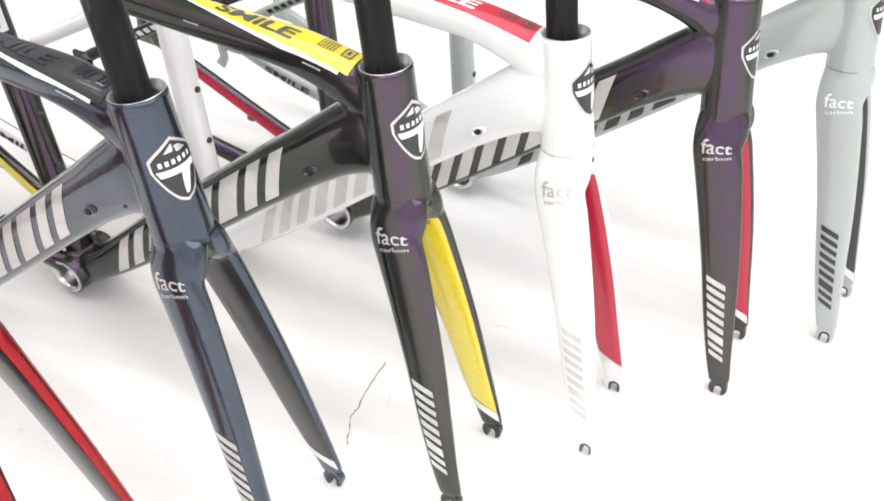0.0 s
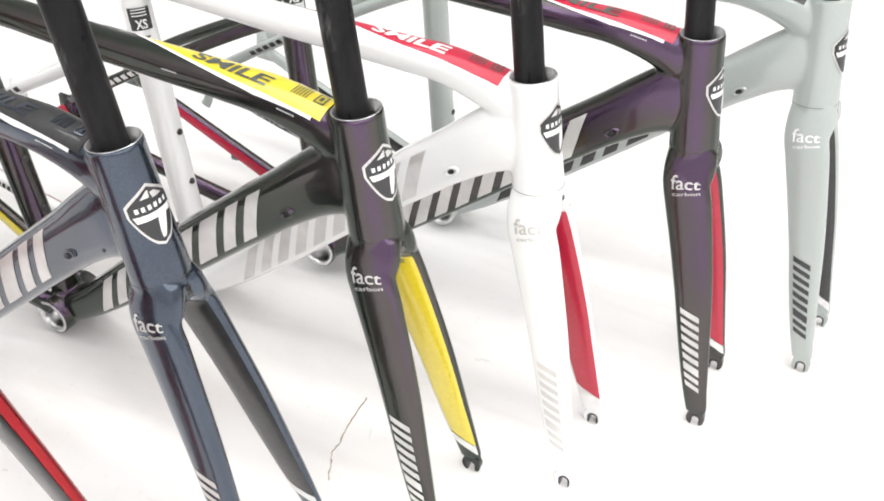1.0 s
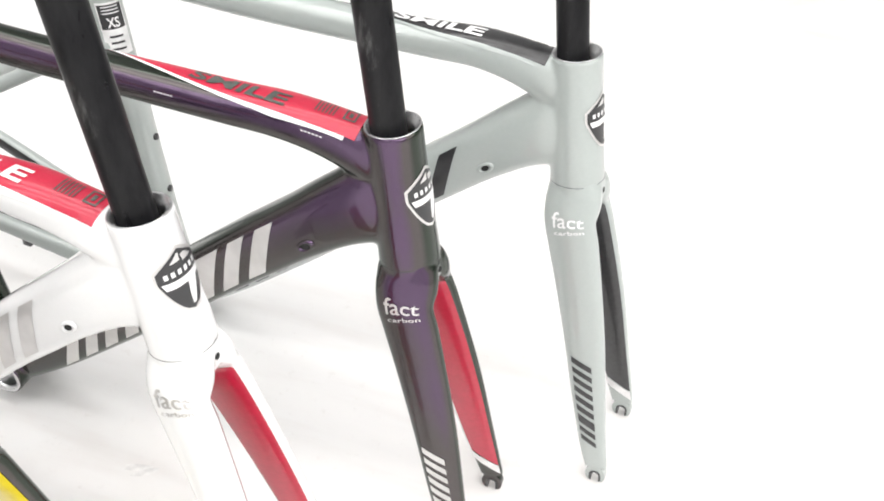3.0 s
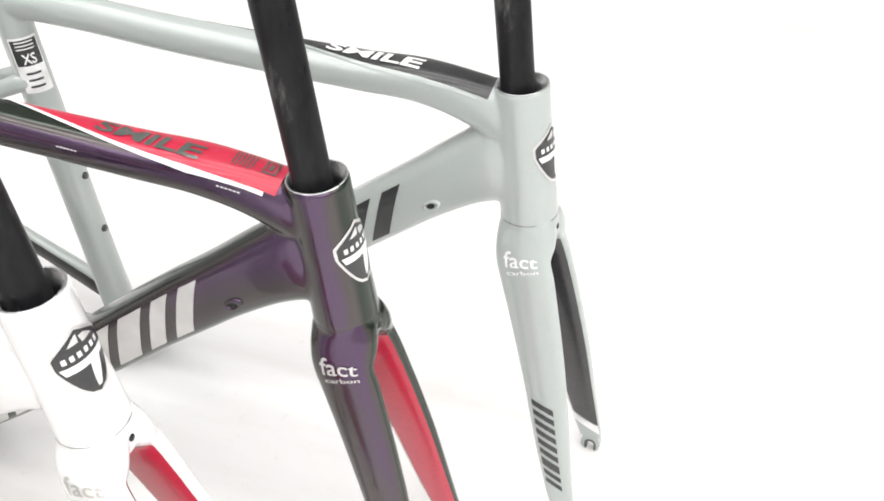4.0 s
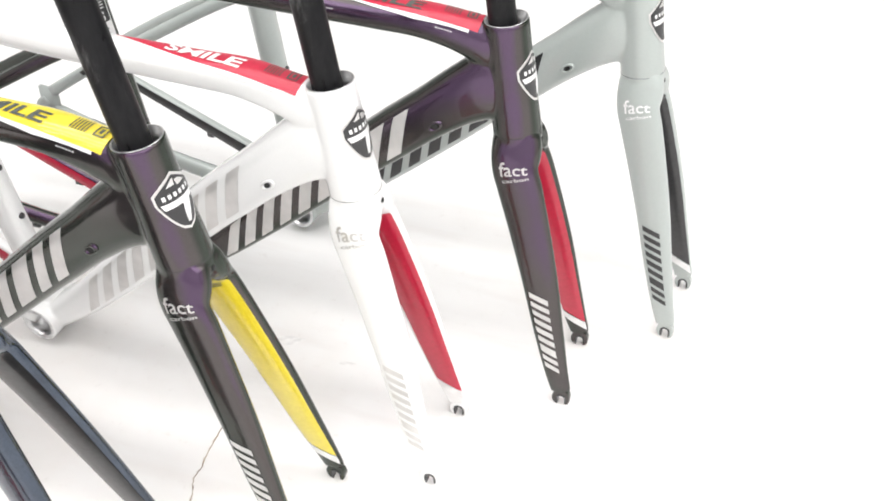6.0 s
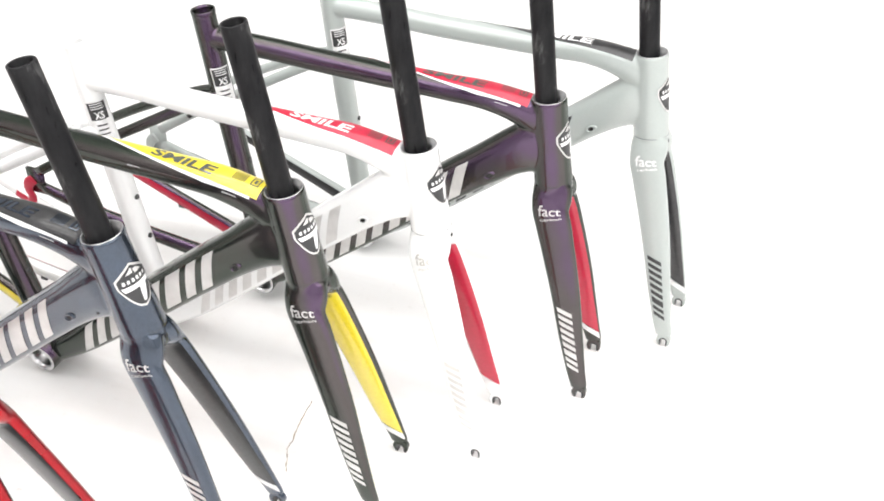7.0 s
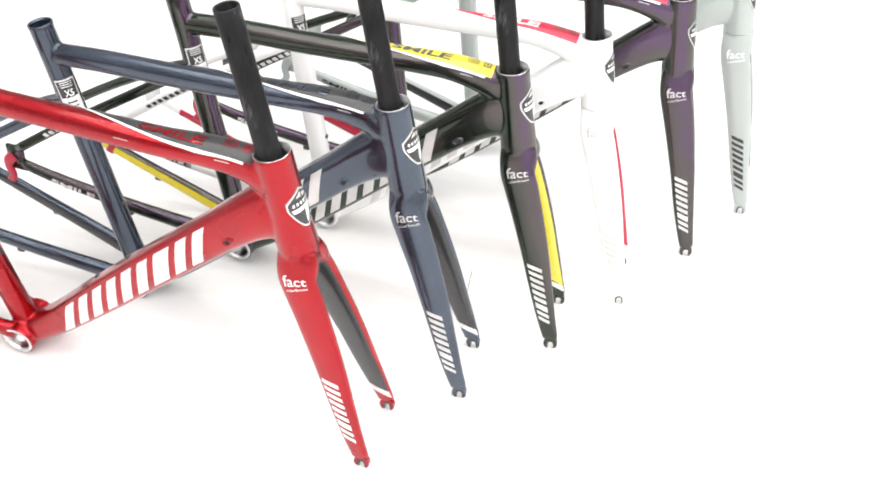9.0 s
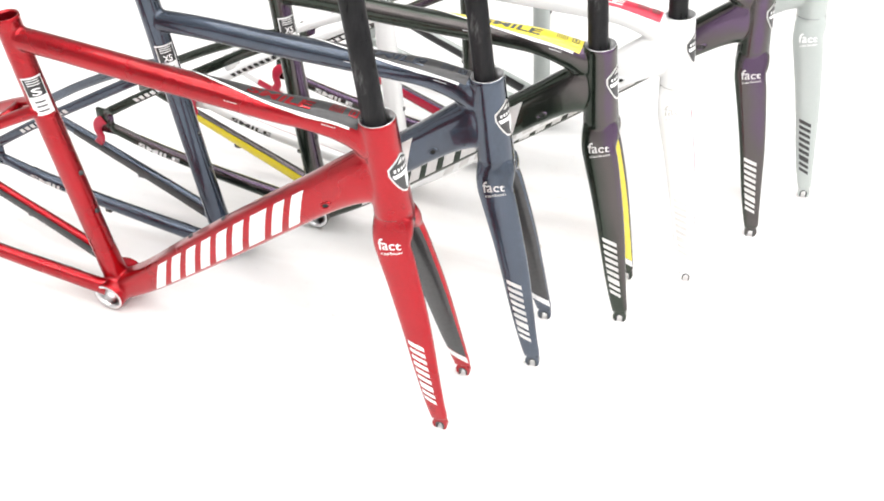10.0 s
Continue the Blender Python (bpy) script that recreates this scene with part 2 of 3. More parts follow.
# ---- framesets ----
# x, y, yaw, pitch, lean, fork turn, head tube and seat tube longer by, rear shorter by, top tube lower at the rear by
POSES = {
    "red": (-0.4649, -0.5880, -5.88, 0.02, 1.58, -1.32, 0.0126, 0.0084, 0.0, 0.0),
    "slate": (-0.3542, -0.4350, -6.34, -0.95, 0.81, 3.39, 0.0002, -0.0050, 0.0, 0.015),
    "yellow": (-0.2264, -0.2969, -4.62, 0.21, 0.25, 2.23, -0.0048, -0.0081, 0.007, 0.015),
    "white": (-0.1190, -0.1638, -3.30, 0.37, -1.27, 1.21, -0.0096, 0.0000, 0.020, 0.022),
    "pink": (0.0000, 0.0000, 0.00, 1.58, -0.46, -2.27, 0.0000, 0.0000, 0.014, 0.010),
    "grey": (0.1158, 0.1581, -1.63, 0.81, -2.05, -6.11, 0.0014, 0.0000, 0.007, 0.018),
}

HEAD_TOP = Vector((-0.1375, 0.0, 0.465))
AXIS = Vector((-0.208, 0.0, 0.978)).normalized()
SIDE = Vector((0, 1, 0))
FRONT = SIDE.cross(AXIS)
HEAD_LEN = 0.1235


def on_axis(h):
    """A point on the steering axis, h above the top of the head tube, and its two cross directions."""
    return HEAD_TOP + AXIS * h, FRONT, SIDE


def blade(sign):
    c = HEAD_TOP - AXIS * (HEAD_LEN + 0.001)
    return Loft([
        (c.x + 0.002, sign * 0.0080, c.z - 0.005, 0.0262, 0.0172, 2.1),
        (c.x + 0.0045, sign * 0.0134, c.z - 0.015, 0.0274, 0.0152, 2.2),
        (-0.1045, sign * 0.0222, 0.308, 0.0258, 0.0115, 2.3),
        (-0.0955, sign * 0.0254, 0.285, 0.0256, 0.0102, 2.4),
        (-0.0840, sign * 0.0290, 0.255, 0.0245, 0.0095, 2.4),
        (-0.0570, sign * 0.0376, 0.180, 0.0216, 0.0086, 2.5),
        (-0.0320, sign * 0.0463, 0.102, 0.0180, 0.0074, 2.5),
        (-0.0110, sign * 0.0526, 0.040, 0.0140, 0.0052, 2.8),
        (-0.0055, sign * 0.0535, 0.025, 0.0128, 0.0046, 3.0),
        (-0.0042, sign * 0.0535, 0.0205, 0.0122, 0.0044, 3.0),
    ])


BLADES = {s: blade(s) for s in (-1, 1)}
FORK_MESH = []


def fork_mesh():
    if not FORK_MESH:
        bm = bmesh.new()
        for s in (-1, 1):
            BLADES[s].mesh(60, 28, bm)
        collar = turned([(-HEAD_LEN - 0.026, 0.0), (-HEAD_LEN - 0.026, 0.0235), (-HEAD_LEN - 0.010, 0.0262), (-HEAD_LEN + 0.004, 0.0259), (-HEAD_LEN + 0.004, 0.0)], on_axis, 40)
        tmp = bpy.data.meshes.new("collar")
        collar.to_mesh(tmp)
        collar.free()
        bm.from_mesh(tmp)
        bpy.data.meshes.remove(tmp)
        me = bpy.data.meshes.new("fork")
        bm.to_mesh(me)
        bm.free()
        ob = new("fork", me)
        mod = ob.modifiers.new("fuse", "REMESH")
        mod.mode, mod.voxel_size, mod.use_smooth_shade = "VOXEL", 0.0016, True
        sm = ob.modifiers.new("soften", "SMOOTH")
        sm.factor, sm.iterations = 0.5, 6
        done = bpy.data.meshes.new_from_object(ob.evaluated_get(bpy.context.evaluated_depsgraph_get()))
        bpy.data.objects.remove(ob)
        for p in done.polygons:
            p.use_smooth = True
        FORK_MESH.append(done)
        FORK_MESH.append(tree_of([v.co.copy() for v in done.vertices], [tuple(p.vertices) for p in done.polygons]))
    return FORK_MESH[0].copy()


def tree_of(co, quads):
    return mathutils.bvhtree.BVHTree.FromPolygons(co, quads)


def hug(bm, tree, off):
    """Lay a printed patch onto the painted skin."""
    for v in bm.verts:
        place, normal, _, _ = tree.find_nearest(v.co)
        v.co = place + normal * off
    return bm


def build_fork(frame_ob, look_of, turn):
    paint, panel, chevron, ink, fact_ink = look_of["paint"], look_of["inner"], look_of["chevron"], look_of["fork_ink"], look_of["fact"]
    me = fork_mesh()
    skin = FORK_MESH[1]
    me.materials.clear()
    me.materials.append(paint)
    fork = new("fork", me)
    fork.parent = frame_ob
    fork.matrix_basis = Matrix.Translation(HEAD_TOP) @ Matrix.Rotation(radians(turn), 4, AXIS) @ Matrix.Translation(-HEAD_TOP)
    # bare carbon steerer, sitting loose towards the rear of the bore
    def steer_at(h):
        c, a, b = on_axis(h)
        return c - FRONT * (0.0035 + 0.004 * max(h, 0)), a, b
    top = 0.190
    part("steerer", turned([(-0.12, 0.0143), (top - 0.001, 0.0143), (top, 0.0138), (top, 0.0118), (top - 0.001, 0.0113), (top - 0.09, 0.0113), (top - 0.091, 0.0)], steer_at, 36), STEERER, fork, "bare black carbon steerer tube")
    part("crown_seam", turned([(-HEAD_LEN - 0.0003, 0.0250), (-HEAD_LEN - 0.0003, 0.0261), (-HEAD_LEN + 0.0002, 0.0261), (-HEAD_LEN + 0.0002, 0.0250)], on_axis, 48), BLACK_INK, fork, "thin dark bearing seam")
    bolt = bmesh.new()
    at_crown = skin.find_nearest(on_axis(-HEAD_LEN - 0.014)[0] + FRONT * 0.035)[0] - FRONT * 0.0024
    bmesh.ops.create_cone(bolt, cap_ends=True, segments=14, radius1=0.0028, radius2=0.0028, depth=0.006, matrix=Matrix.Translation(at_crown) @ FRONT.to_track_quat("Z", "Y").to_matrix().to_4x4())
    part("brake_hole", bolt, BORE, fork, "dark brake bolt hole")
    for s in (-1, 1):
        L = BLADES[s]
        inner = -s

        def panel_at(u, v):
            sa, sb = 0.078, 0.862
            t = sa + (sb - sa) * u
            round_top = min(1.0, math.sqrt(max(u, 0.0) / 0.035)) if u < 0.035 else 1.0
            lo, hi = -0.74 * round_top, 0.86 * round_top
            t2 = t + (0.075 * v if u > 0.9 else 0) * (u - 0.9) / 0.1
            return L.flank(t2, lo + (hi - lo) * v, inner, 0.0009)

        part("inner_panel", hug(sheet(panel_at, 60, 10), skin, 0.0005), panel, fork, look_of["inner_label"])
        part("panel_tip", hug(sheet(lambda u, v: L.flank(0.864 + 0.042 * u + 0.075 * v, -0.86 + 1.72 * v, inner, 0.0009), 3, 8), skin, 0.0007), chevron, fork, "slanted pale stripe")
        part("panel_edge", hug(sheet(lambda u, v: L.flank(0.50 + 0.375 * u, -0.88 + 0.17 * v, inner, 0.0009), 24, 2), skin, 0.0007), chevron, fork, "thin pale edge line")
        if panel is YELLOW_INK:
            for k in range(3):
                part("panel_mark", hug(sheet(lambda u, v, k=k: L.flank(0.112 + 0.008 * k + 0.004 * u, -0.15 + 0.12 * k + (0.72 - 0.14 * k) * v, inner, 0.0012), 1, 4), skin, 0.0008), GREEN_INK, fork, "fine dark printed line")
        # outer lettering: slanted bars down the blade
        outer = s
        widths = (0.42, 0.38, 0.38, 0.40, 0.42, 0.42, 0.60, 0.38, 0.38)
        x0, total = 0.0, sum(widths) + 8 * 0.28
        for wd in widths:
            a, b = x0 / total, (x0 + wd) / total
            x0 += wd + 0.28
            sa, sb = 0.572 + 0.318 * a, 0.572 + 0.318 * b
            part("lettering_bar", hug(sheet(lambda u, v, sa=sa, sb=sb: L.flank(sa + (sb - sa) * u - 0.018 + 0.034 * v, -0.62 + 1.0 * v, outer, 0.0008), 2, 5), skin, 0.0005), ink, fork)
        part("lettering", hug(print_word("fact", lambda u, v: L.flank(0.116 - 0.036 * v, -0.56 + 1.20 * (u if s < 0 else 1 - u), outer, 0.0008), 0.010), skin, 0.0006), fact_ink, fork)
        part("lettering", hug(print_word("carbon", lambda u, v: L.flank(0.135 - 0.012 * v, -0.50 + 1.14 * (u if s < 0 else 1 - u), outer, 0.0008), 0.01), skin, 0.0006), fact_ink, fork)
        # rounded end plate with an axle slot that opens downwards, lined in black
        ax = Vector((0.16, 0, -0.987)).normalized()
        ay = Vector((-ax.z, 0, ax.x))
        c = Vector((-0.0018, s * 0.0535, 0.0105))

        def plate(rows, half):
            tip = bmesh.new()
            cols = []
            for (ou, ov), (iu, iv) in rows:
                cols.append([tip.verts.new(c + ay * u - ax * v + Vector((0, y, 0))) for u, v, y in ((ou, ov, -half), (iu, iv, -half), (iu, iv, half), (ou, ov, half))])
            for p, q in zip(cols, cols[1:]):
                for j in range(4):
                    tip.faces.new((p[j], p[(j + 1) % 4], q[(j + 1) % 4], q[j]))
            tip.faces.new(cols[0])
            tip.faces.new(cols[-1][::-1])
            bmesh.ops.recalc_face_normals(tip, faces=tip.faces)
            return tip

        def slot_edge(r, a, end):
            """Around the slot: down one side, over the top, down the other."""
            if a < 0:
                return (r, a * end)
            if a > 1:
                return (-r, -(a - 1) * end)
            return (r * math.cos(math.pi * a), r * math.sin(math.pi * a))

        steps = [-1.0, -0.5] + [i / 14 for i in range(15)] + [1.5, 2.0]
        outer_rows = []
        for a in steps:
            w = 0.0112 * (1.0 - 0.28 * max(0.0, -a, a - 1) ** 2)
            u, v = slot_edge(w, a, 0.0088)
            outer_rows.append((u, v * (1.25 if v > 0 else 1.0)))
        part("dropout", plate([(o, slot_edge(0.0047, a, 0.0100 if abs(a - 0.5) > 1.4 else 0.0088)) for o, a in zip(outer_rows, steps)], 0.0040), paint, fork, smooth=False)
        part("axle_slot", plate([(slot_edge(0.0066, a, 0.0070), slot_edge(0.0044, a, 0.0092)) for a in steps], 0.0046), BLACK_INK, fork, "black worn lining of the open axle slot", smooth=False)
    return fork


def shield(u0, v0, size):
    """A point on the head tube's front for shield coordinates (across, up), in metres."""
    h = -0.088 + v0 * size
    r = 0.0231 + (0.0029 * min(max((-h - 0.04) / 0.085, 0), 1)) + 0.0006
    a = u0 * size / r - 0.16
    c, e1, e2 = on_axis(h)
    return c, e1, e2, r, a


def build_badge(frame_ob):
    def outline(k):
        # half width of the shield at height v from 0 (point) to 1 (top)
        return lambda v: k * (0.40 * min(1, (v / 0.55)) ** 0.55 if v < 0.72 else 0.40 - 0.40 * ((v - 0.72) / 0.28) ** 1.15)

    def layer(name, shrink, off, mat, lo=0.0, hi=1.0, left=-1.0, right=1.0, lean=0.0):
        half = outline(shrink)

        def f(i, j):
            v = lo + (hi - lo) * i
            vv = 0.5 + (v - 0.5) * shrink
            u = half(v) * (left + (right - left) * j + lean * i)
            c, e1, e2, r, a = shield(u, vv, 0.056)
            return c + e1 * ((r + off) * math.cos(a)) + e2 * ((r + off) * math.sin(a))
        return part(name, sheet(f, 18, 12), mat, badge)

    half = outline(1.0)

    def f(i, j):
        u = half(i) * (2 * j - 1)
        c, e1, e2, r, a = shield(u, i, 0.056)
        return c + e1 * (r * math.cos(a)) + e2 * (r * math.sin(a))
    badge = part("head_badge", sheet(f, 18, 12), SILVER_INK, frame_ob, "silver-edged black shield badge")
    layer("badge_field", 0.90, 0.0004, BLACK_INK)
    layer("badge_bar", 0.84, 0.0007, WHITE_INK, 0.44, 0.56, -0.95, 0.95)
    layer("badge_bar", 0.84, 0.0007, WHITE_INK, 0.05, 0.44, -0.10, 0.45, 0.16)
    layer("badge_bar", 0.84, 0.0007, SILVER_INK, 0.84, 0.97, -0.75, -0.05)
    layer("badge_bar", 0.84, 0.0007, SILVER_INK, 0.80, 0.92, 0.15, 0.85)
    for k in range(6):
        layer("badge_bar", 0.84, 0.0007, WHITE_INK, 0.625, 0.715, -0.80 + 0.28 * k, -0.64 + 0.28 * k)


def fuse(bm, voxel, rounds):
    """One welded skin from overlapping bodies, with small fillets at the joints."""
    me = bpy.data.meshes.new("skin")
    bm.to_mesh(me)
    bm.free()
    ob = new("skin", me)
    mod = ob.modifiers.new("fuse", "REMESH")
    mod.mode, mod.voxel_size = "VOXEL", voxel
    sm = ob.modifiers.new("soften", "SMOOTH")
    sm.factor, sm.iterations = 0.5, rounds
    done = bpy.data.meshes.new_from_object(ob.evaluated_get(bpy.context.evaluated_depsgraph_get()))
    bpy.data.objects.remove(ob)
    return done


def main_tubes(root, paint, top, down, seat, dh):
    """Head, top, down and seat tube and the shell: one welded skin, cut at the joints into its tubes."""
    bm = turned([(-HEAD_LEN - 0.003, 0.0), (-HEAD_LEN - 0.003, 0.0261), (-HEAD_LEN + 0.003, 0.0261), (-0.10, 0.0254), (-0.07, 0.0240), (-0.04, 0.0233), (dh, 0.0231), (dh, 0.0)], on_axis, 48)
    for tube in (top, down, seat):
        tube.mesh(60, 32, bm)
    shell = bmesh.new()
    # the small lug where the top tube runs up the back of the head tube
    lug = Matrix.Translation(HEAD_TOP + AXIS * (dh - 0.0135) - FRONT * 0.0265) @ Matrix.Diagonal((0.0105, 0.0150, 0.0105, 1))
    bmesh.ops.create_uvsphere(shell, u_segments=20, v_segments=12, radius=1.0, matrix=lug)
    bmesh.ops.create_cone(shell, cap_ends=True, segments=48, radius1=0.0252, radius2=0.0252, depth=0.070, matrix=Matrix.Translation((-0.556, 0, 0.030)) @ Matrix.Rotation(math.pi / 2, 4, "X"))
    tmp = bpy.data.meshes.new("shell")
    shell.to_mesh(tmp)
    shell.free()
    bm.from_mesh(tmp)
    bpy.data.meshes.remove(tmp)
    bmesh.ops.recalc_face_normals(bm, faces=bm.faces)
    skin = fuse(bm, 0.0018, 9)
    n = len(skin.vertices)
    co = np.empty(n * 3)
    skin.vertices.foreach_get("co", co)
    co = co.reshape(-1, 3)
    nor = np.array([v.normal[:] for v in skin.vertices])
    quads = np.array([tuple(p.vertices) for p in skin.polygons if len(p.vertices) == 4])
    mid = co[quads].mean(1)
    rel = mid - np.array(HEAD_TOP)
    h = rel @ np.array(AXIS)
    radial = np.linalg.norm(rel - h[:, None] * np.array(AXIS), axis=1)
    bb = np.hypot(mid[:, 0] + 0.556, mid[:, 2] - 0.030)
    r, c_top, rear, lateral = seat.axes(1.0)
    st = mid - np.array(c_top)
    seat_up = np.cross(np.array(rear), np.array(lateral))
    seat_up *= np.sign(seat_up[2])
    sh = st @ seat_up
    srad = np.linalg.norm(st - sh[:, None] * seat_up, axis=1)
    drop = ((h > dh - 0.006) & (radial < 0.0206)) | ((sh > -0.005) & (srad < 0.0148)) | ((np.abs(mid[:, 1]) > 0.030) & (bb < 0.0195))
    scores = []
    for tube in (top, down, seat):
        samples = np.array([tube.at(k) for k in np.linspace(0, 1, 60)])
        scores.append(np.min([np.linalg.norm(mid - p[:3], axis=1) / p[3] for p in samples], axis=0))
    kind = np.argmin(scores, axis=0)
    kind[(radial < 0.0272) & (h > -HEAD_LEN - 0.004)] = 3
    kind[bb < 0.031] = 4
    for k, name in enumerate(("top_tube", "down_tube", "seat_tube", "head_tube", "bottom_bracket_shell")):
        f = quads[(kind == k) & ~drop]
        used, inverse = np.unique(f, return_inverse=True)
        me = bpy.data.meshes.new(name)
        me.from_pydata(co[used].tolist(), [], inverse.reshape(-1, 4).tolist())
        for p in me.polygons:
            p.use_smooth = True
        me.materials.append(paint)
        me.normals_split_custom_set_from_vertices(nor[used].tolist())
        new(name, me).parent = root
    bpy.data.meshes.remove(skin)
    return tree_of([Vector(p) for p in co.tolist()], quads.tolist())


def build_frameset(key, looks):
    x, y, yaw, pitch, lean, turn, dh, ds, short, sag = POSES[key]
    root = new("bicycle_frameset")
    root.matrix_basis = pose(x, y, 0, 0, 0, yaw) @ pose(0, 0, 0, lean) @ pose(0, 0, 0, 0, pitch)
    tagged(root, looks["label"], "bicycle frame", "row of bicycle framesets")
    paint = looks["paint"]
    # head tube: hollow, slightly flared downwards, with a bare rim
    part("head_rim", turned([(dh + 0.0002, 0.0224), (dh + 0.0007, 0.0218), (dh + 0.0002, 0.0206), (dh - 0.005, 0.0204), (dh - 0.0055, 0.0180), (dh - 0.02, 0.0178)], on_axis, 48), ALLOY, root, "bare alloy bearing seat")
    part("head_bore", turned([(dh - 0.019, 0.0179), (-HEAD_LEN + 0.01, 0.0179)], on_axis, 32), BORE, root, "dark inside of the head tube")
    top = Loft([
        (-0.630, 0, 0.4460 + ds - sag, 0.0155, 0.0150, 2.1),
        (-0.560, 0, 0.4475 + ds * 0.8 - sag * 0.85, 0.0156, 0.0152, 2.2),
        (-0.450, 0, 0.4468 + ds * 0.5 + dh * 0.1 - sag * 0.70, 0.0156, 0.0160, 2.4),
        (-0.340, 0, 0.4472 + ds * 0.2 + dh * 0.3 - sag * 0.45, 0.0150, 0.0182, 2.6),
        (-0.270, 0, 0.4468 + dh * 0.5 - sag * 0.22, 0.0150, 0.0195, 2.7),
        (-0.220, 0, 0.4462 + dh * 0.8, 0.0165, 0.0200, 2.7),
        (-0.180, 0, 0.4415 + dh, 0.0200, 0.0190, 2.7),
        (-0.155, 0, 0.4355 + dh, 0.0240, 0.0195, 2.5),
        (-0.135, 0, 0.4270 + dh * 0.6, 0.0280, 0.0180, 2.3),
    ])
    down = Loft([
        (-0.548, 0, 0.0300, 0.0195, 0.0270, 2.6),
        (-0.500, 0, 0.0675, 0.0218, 0.0245, 3.0),
        (-0.420, 0, 0.1418, 0.0262, 0.0222, 3.2),
        (-0.340, 0, 0.2175, 0.0280, 0.0210, 3.2),
        (-0.250, 0, 0.3020, 0.0284, 0.0205, 3.0),
        (-0.205, 0, 0.3430, 0.0290, 0.0205, 2.8),
        (-0.170, 0, 0.3725, 0.0330, 0.0212, 2.6),
        (-0.140, 0, 0.3920, 0.0400, 0.0205, 2.4),
        (-0.125, 0, 0.4000, 0.0440, 0.0180, 2.2),
    ])
    seat = Loft([
        (-0.556, 0, 0.032, 0.0190, 0.0180, 2.2),
        (-0.572, 0, 0.110, 0.0175, 0.0160, 2.3),
        (-0.6105, 0, 0.315, 0.0172, 0.0160, 2.2),
        (-0.6275, 0, 0.410, 0.0170, 0.0166, 2.0),
        (-0.6385, 0, 0.475 + ds, 0.0168, 0.0168, 2.0),
    ])
    skin = main_tubes(root, paint, top, down, seat, dh)
    r, c_top, rear, lateral = seat.axes(1.0)
    seat_up = lateral.cross(rear) * -1 if lateral.cross(rear).z < 0 else lateral.cross(rear)
    def seat_at(h):
        return c_top + seat_up * h, rear, lateral
    part("seat_rim", turned([(-0.0035, 0.0171), (0.0004, 0.0170), (0.0008, 0.0164), (0.0004, 0.0148), (-0.004, 0.0146), (-0.012, 0.0146)], seat_at, 36), paint, root)
    part("seat_bore", turned([(-0.010, 0.0147), (-0.09, 0.0147), (-0.09, 0.0)], seat_at, 28), ALLOY, root, "bare grey inside of the seat tube")
    # bottom bracket
    def bb_at(h):
        return Vector((-0.556, h, 0.030)), Vector((1, 0, 0)), Vector((0, 0, 1))
    for s in (-1, 1):
        part("bearing_ring", turned([(s * 0.0345, 0.0235), (s * 0.0350, 0.0228), (s * 0.0350, 0.0192), (s * 0.028, 0.0185), (s * 0.012, 0.0185), (s * 0.012, 0.0)], bb_at, 40), ALLOY, root, "bare alloy bottom bracket thread")
    # stays, dropouts
    for s in (-1, 1):
        cs = Loft([
            (-0.562, s * 0.024, 0.040, 0.0145, 0.0105, 2.4),
            (-0.640, s * 0.036, 0.060, 0.0130, 0.0095, 2.4),
            (-0.735, s * 0.049, 0.084, 0.0115, 0.0085, 2.3),
            (-0.860, s * 0.063, 0.119, 0.0100, 0.0080, 2.2),
            (-0.915, s * 0.066, 0.137, 0.0095, 0.0060, 2.4),
        ])
        part("chain_stay", cs.mesh(30, 20), paint, root)
        ss = Loft([
            (-0.616, s * 0.008, 0.352, 0.0095, 0.0095, 2.2),
            (-0.655, s * 0.022, 0.333, 0.0085, 0.0075, 2.2),
            (-0.735, s * 0.042, 0.286, 0.0080, 0.0068, 2.2),
            (-0.840, s * 0.058, 0.219, 0.0078, 0.0065, 2.2),
            (-0.915, s * 0.066, 0.166, 0.0080, 0.0055, 2.4),
        ])
        part("seat_stay", ss.mesh(30, 18), paint, root)
        part("stay_panel", sheet(lambda u, v: cs.flank(0.12 + 0.74 * u, -0.7 + 1.2 * v, -s, 0.0008), 24, 4), looks["inner"], root, looks["inner_label"])
        part("stay_lettering", print_word("SMILE", lambda u, v: cs.flank(0.65 + (0.20 * (1 - u) if s < 0 else 0.20 * u), 0.40 - 0.8 * v, s, 0.0008), 0.03), looks["stay_ink"], root)
        for i in range(9):
            part("lettering_bar", sheet(lambda u, v, i=i: ss.flank(0.52 + 0.034 * i + 0.022 * u - 0.008 * v, -0.38 + 0.76 * v, s, 0.0008), 1, 3), looks["stay_ink"], root)
        drop = block((-0.938, s * 0.066 - 0.0035, 0.122), (-0.906, s * 0.066 + 0.0035, 0.172), 0.003)
        part("rear_dropout", drop, paint, root)
        stop = block((-0.745, s * 0.050 - 0.004, 0.066), (-0.733, s * 0.050 + 0.004, 0.078), 0.0015)
        part("cable_stop", stop, DARK_INK, root, "small dark cable stop")
    hang = Loft([
        (-0.924, -0.069, 0.150, 0.0085, 0.0035, 3.0),
        (-0.934, -0.0695, 0.142, 0.0090, 0.0038, 3.0),
        (-0.938, -0.070, 0.128, 0.0070, 0.0038, 3.0),
        (-0.934, -0.070, 0.112, 0.0068, 0.0038, 3.0),
        (-0.940, -0.070, 0.098, 0.0080, 0.0036, 3.0),
    ])
    part("derailleur_hanger", hang.mesh(20, 14), looks["hanger"], root, looks["hanger_label"])
    bridge = bmesh.new()
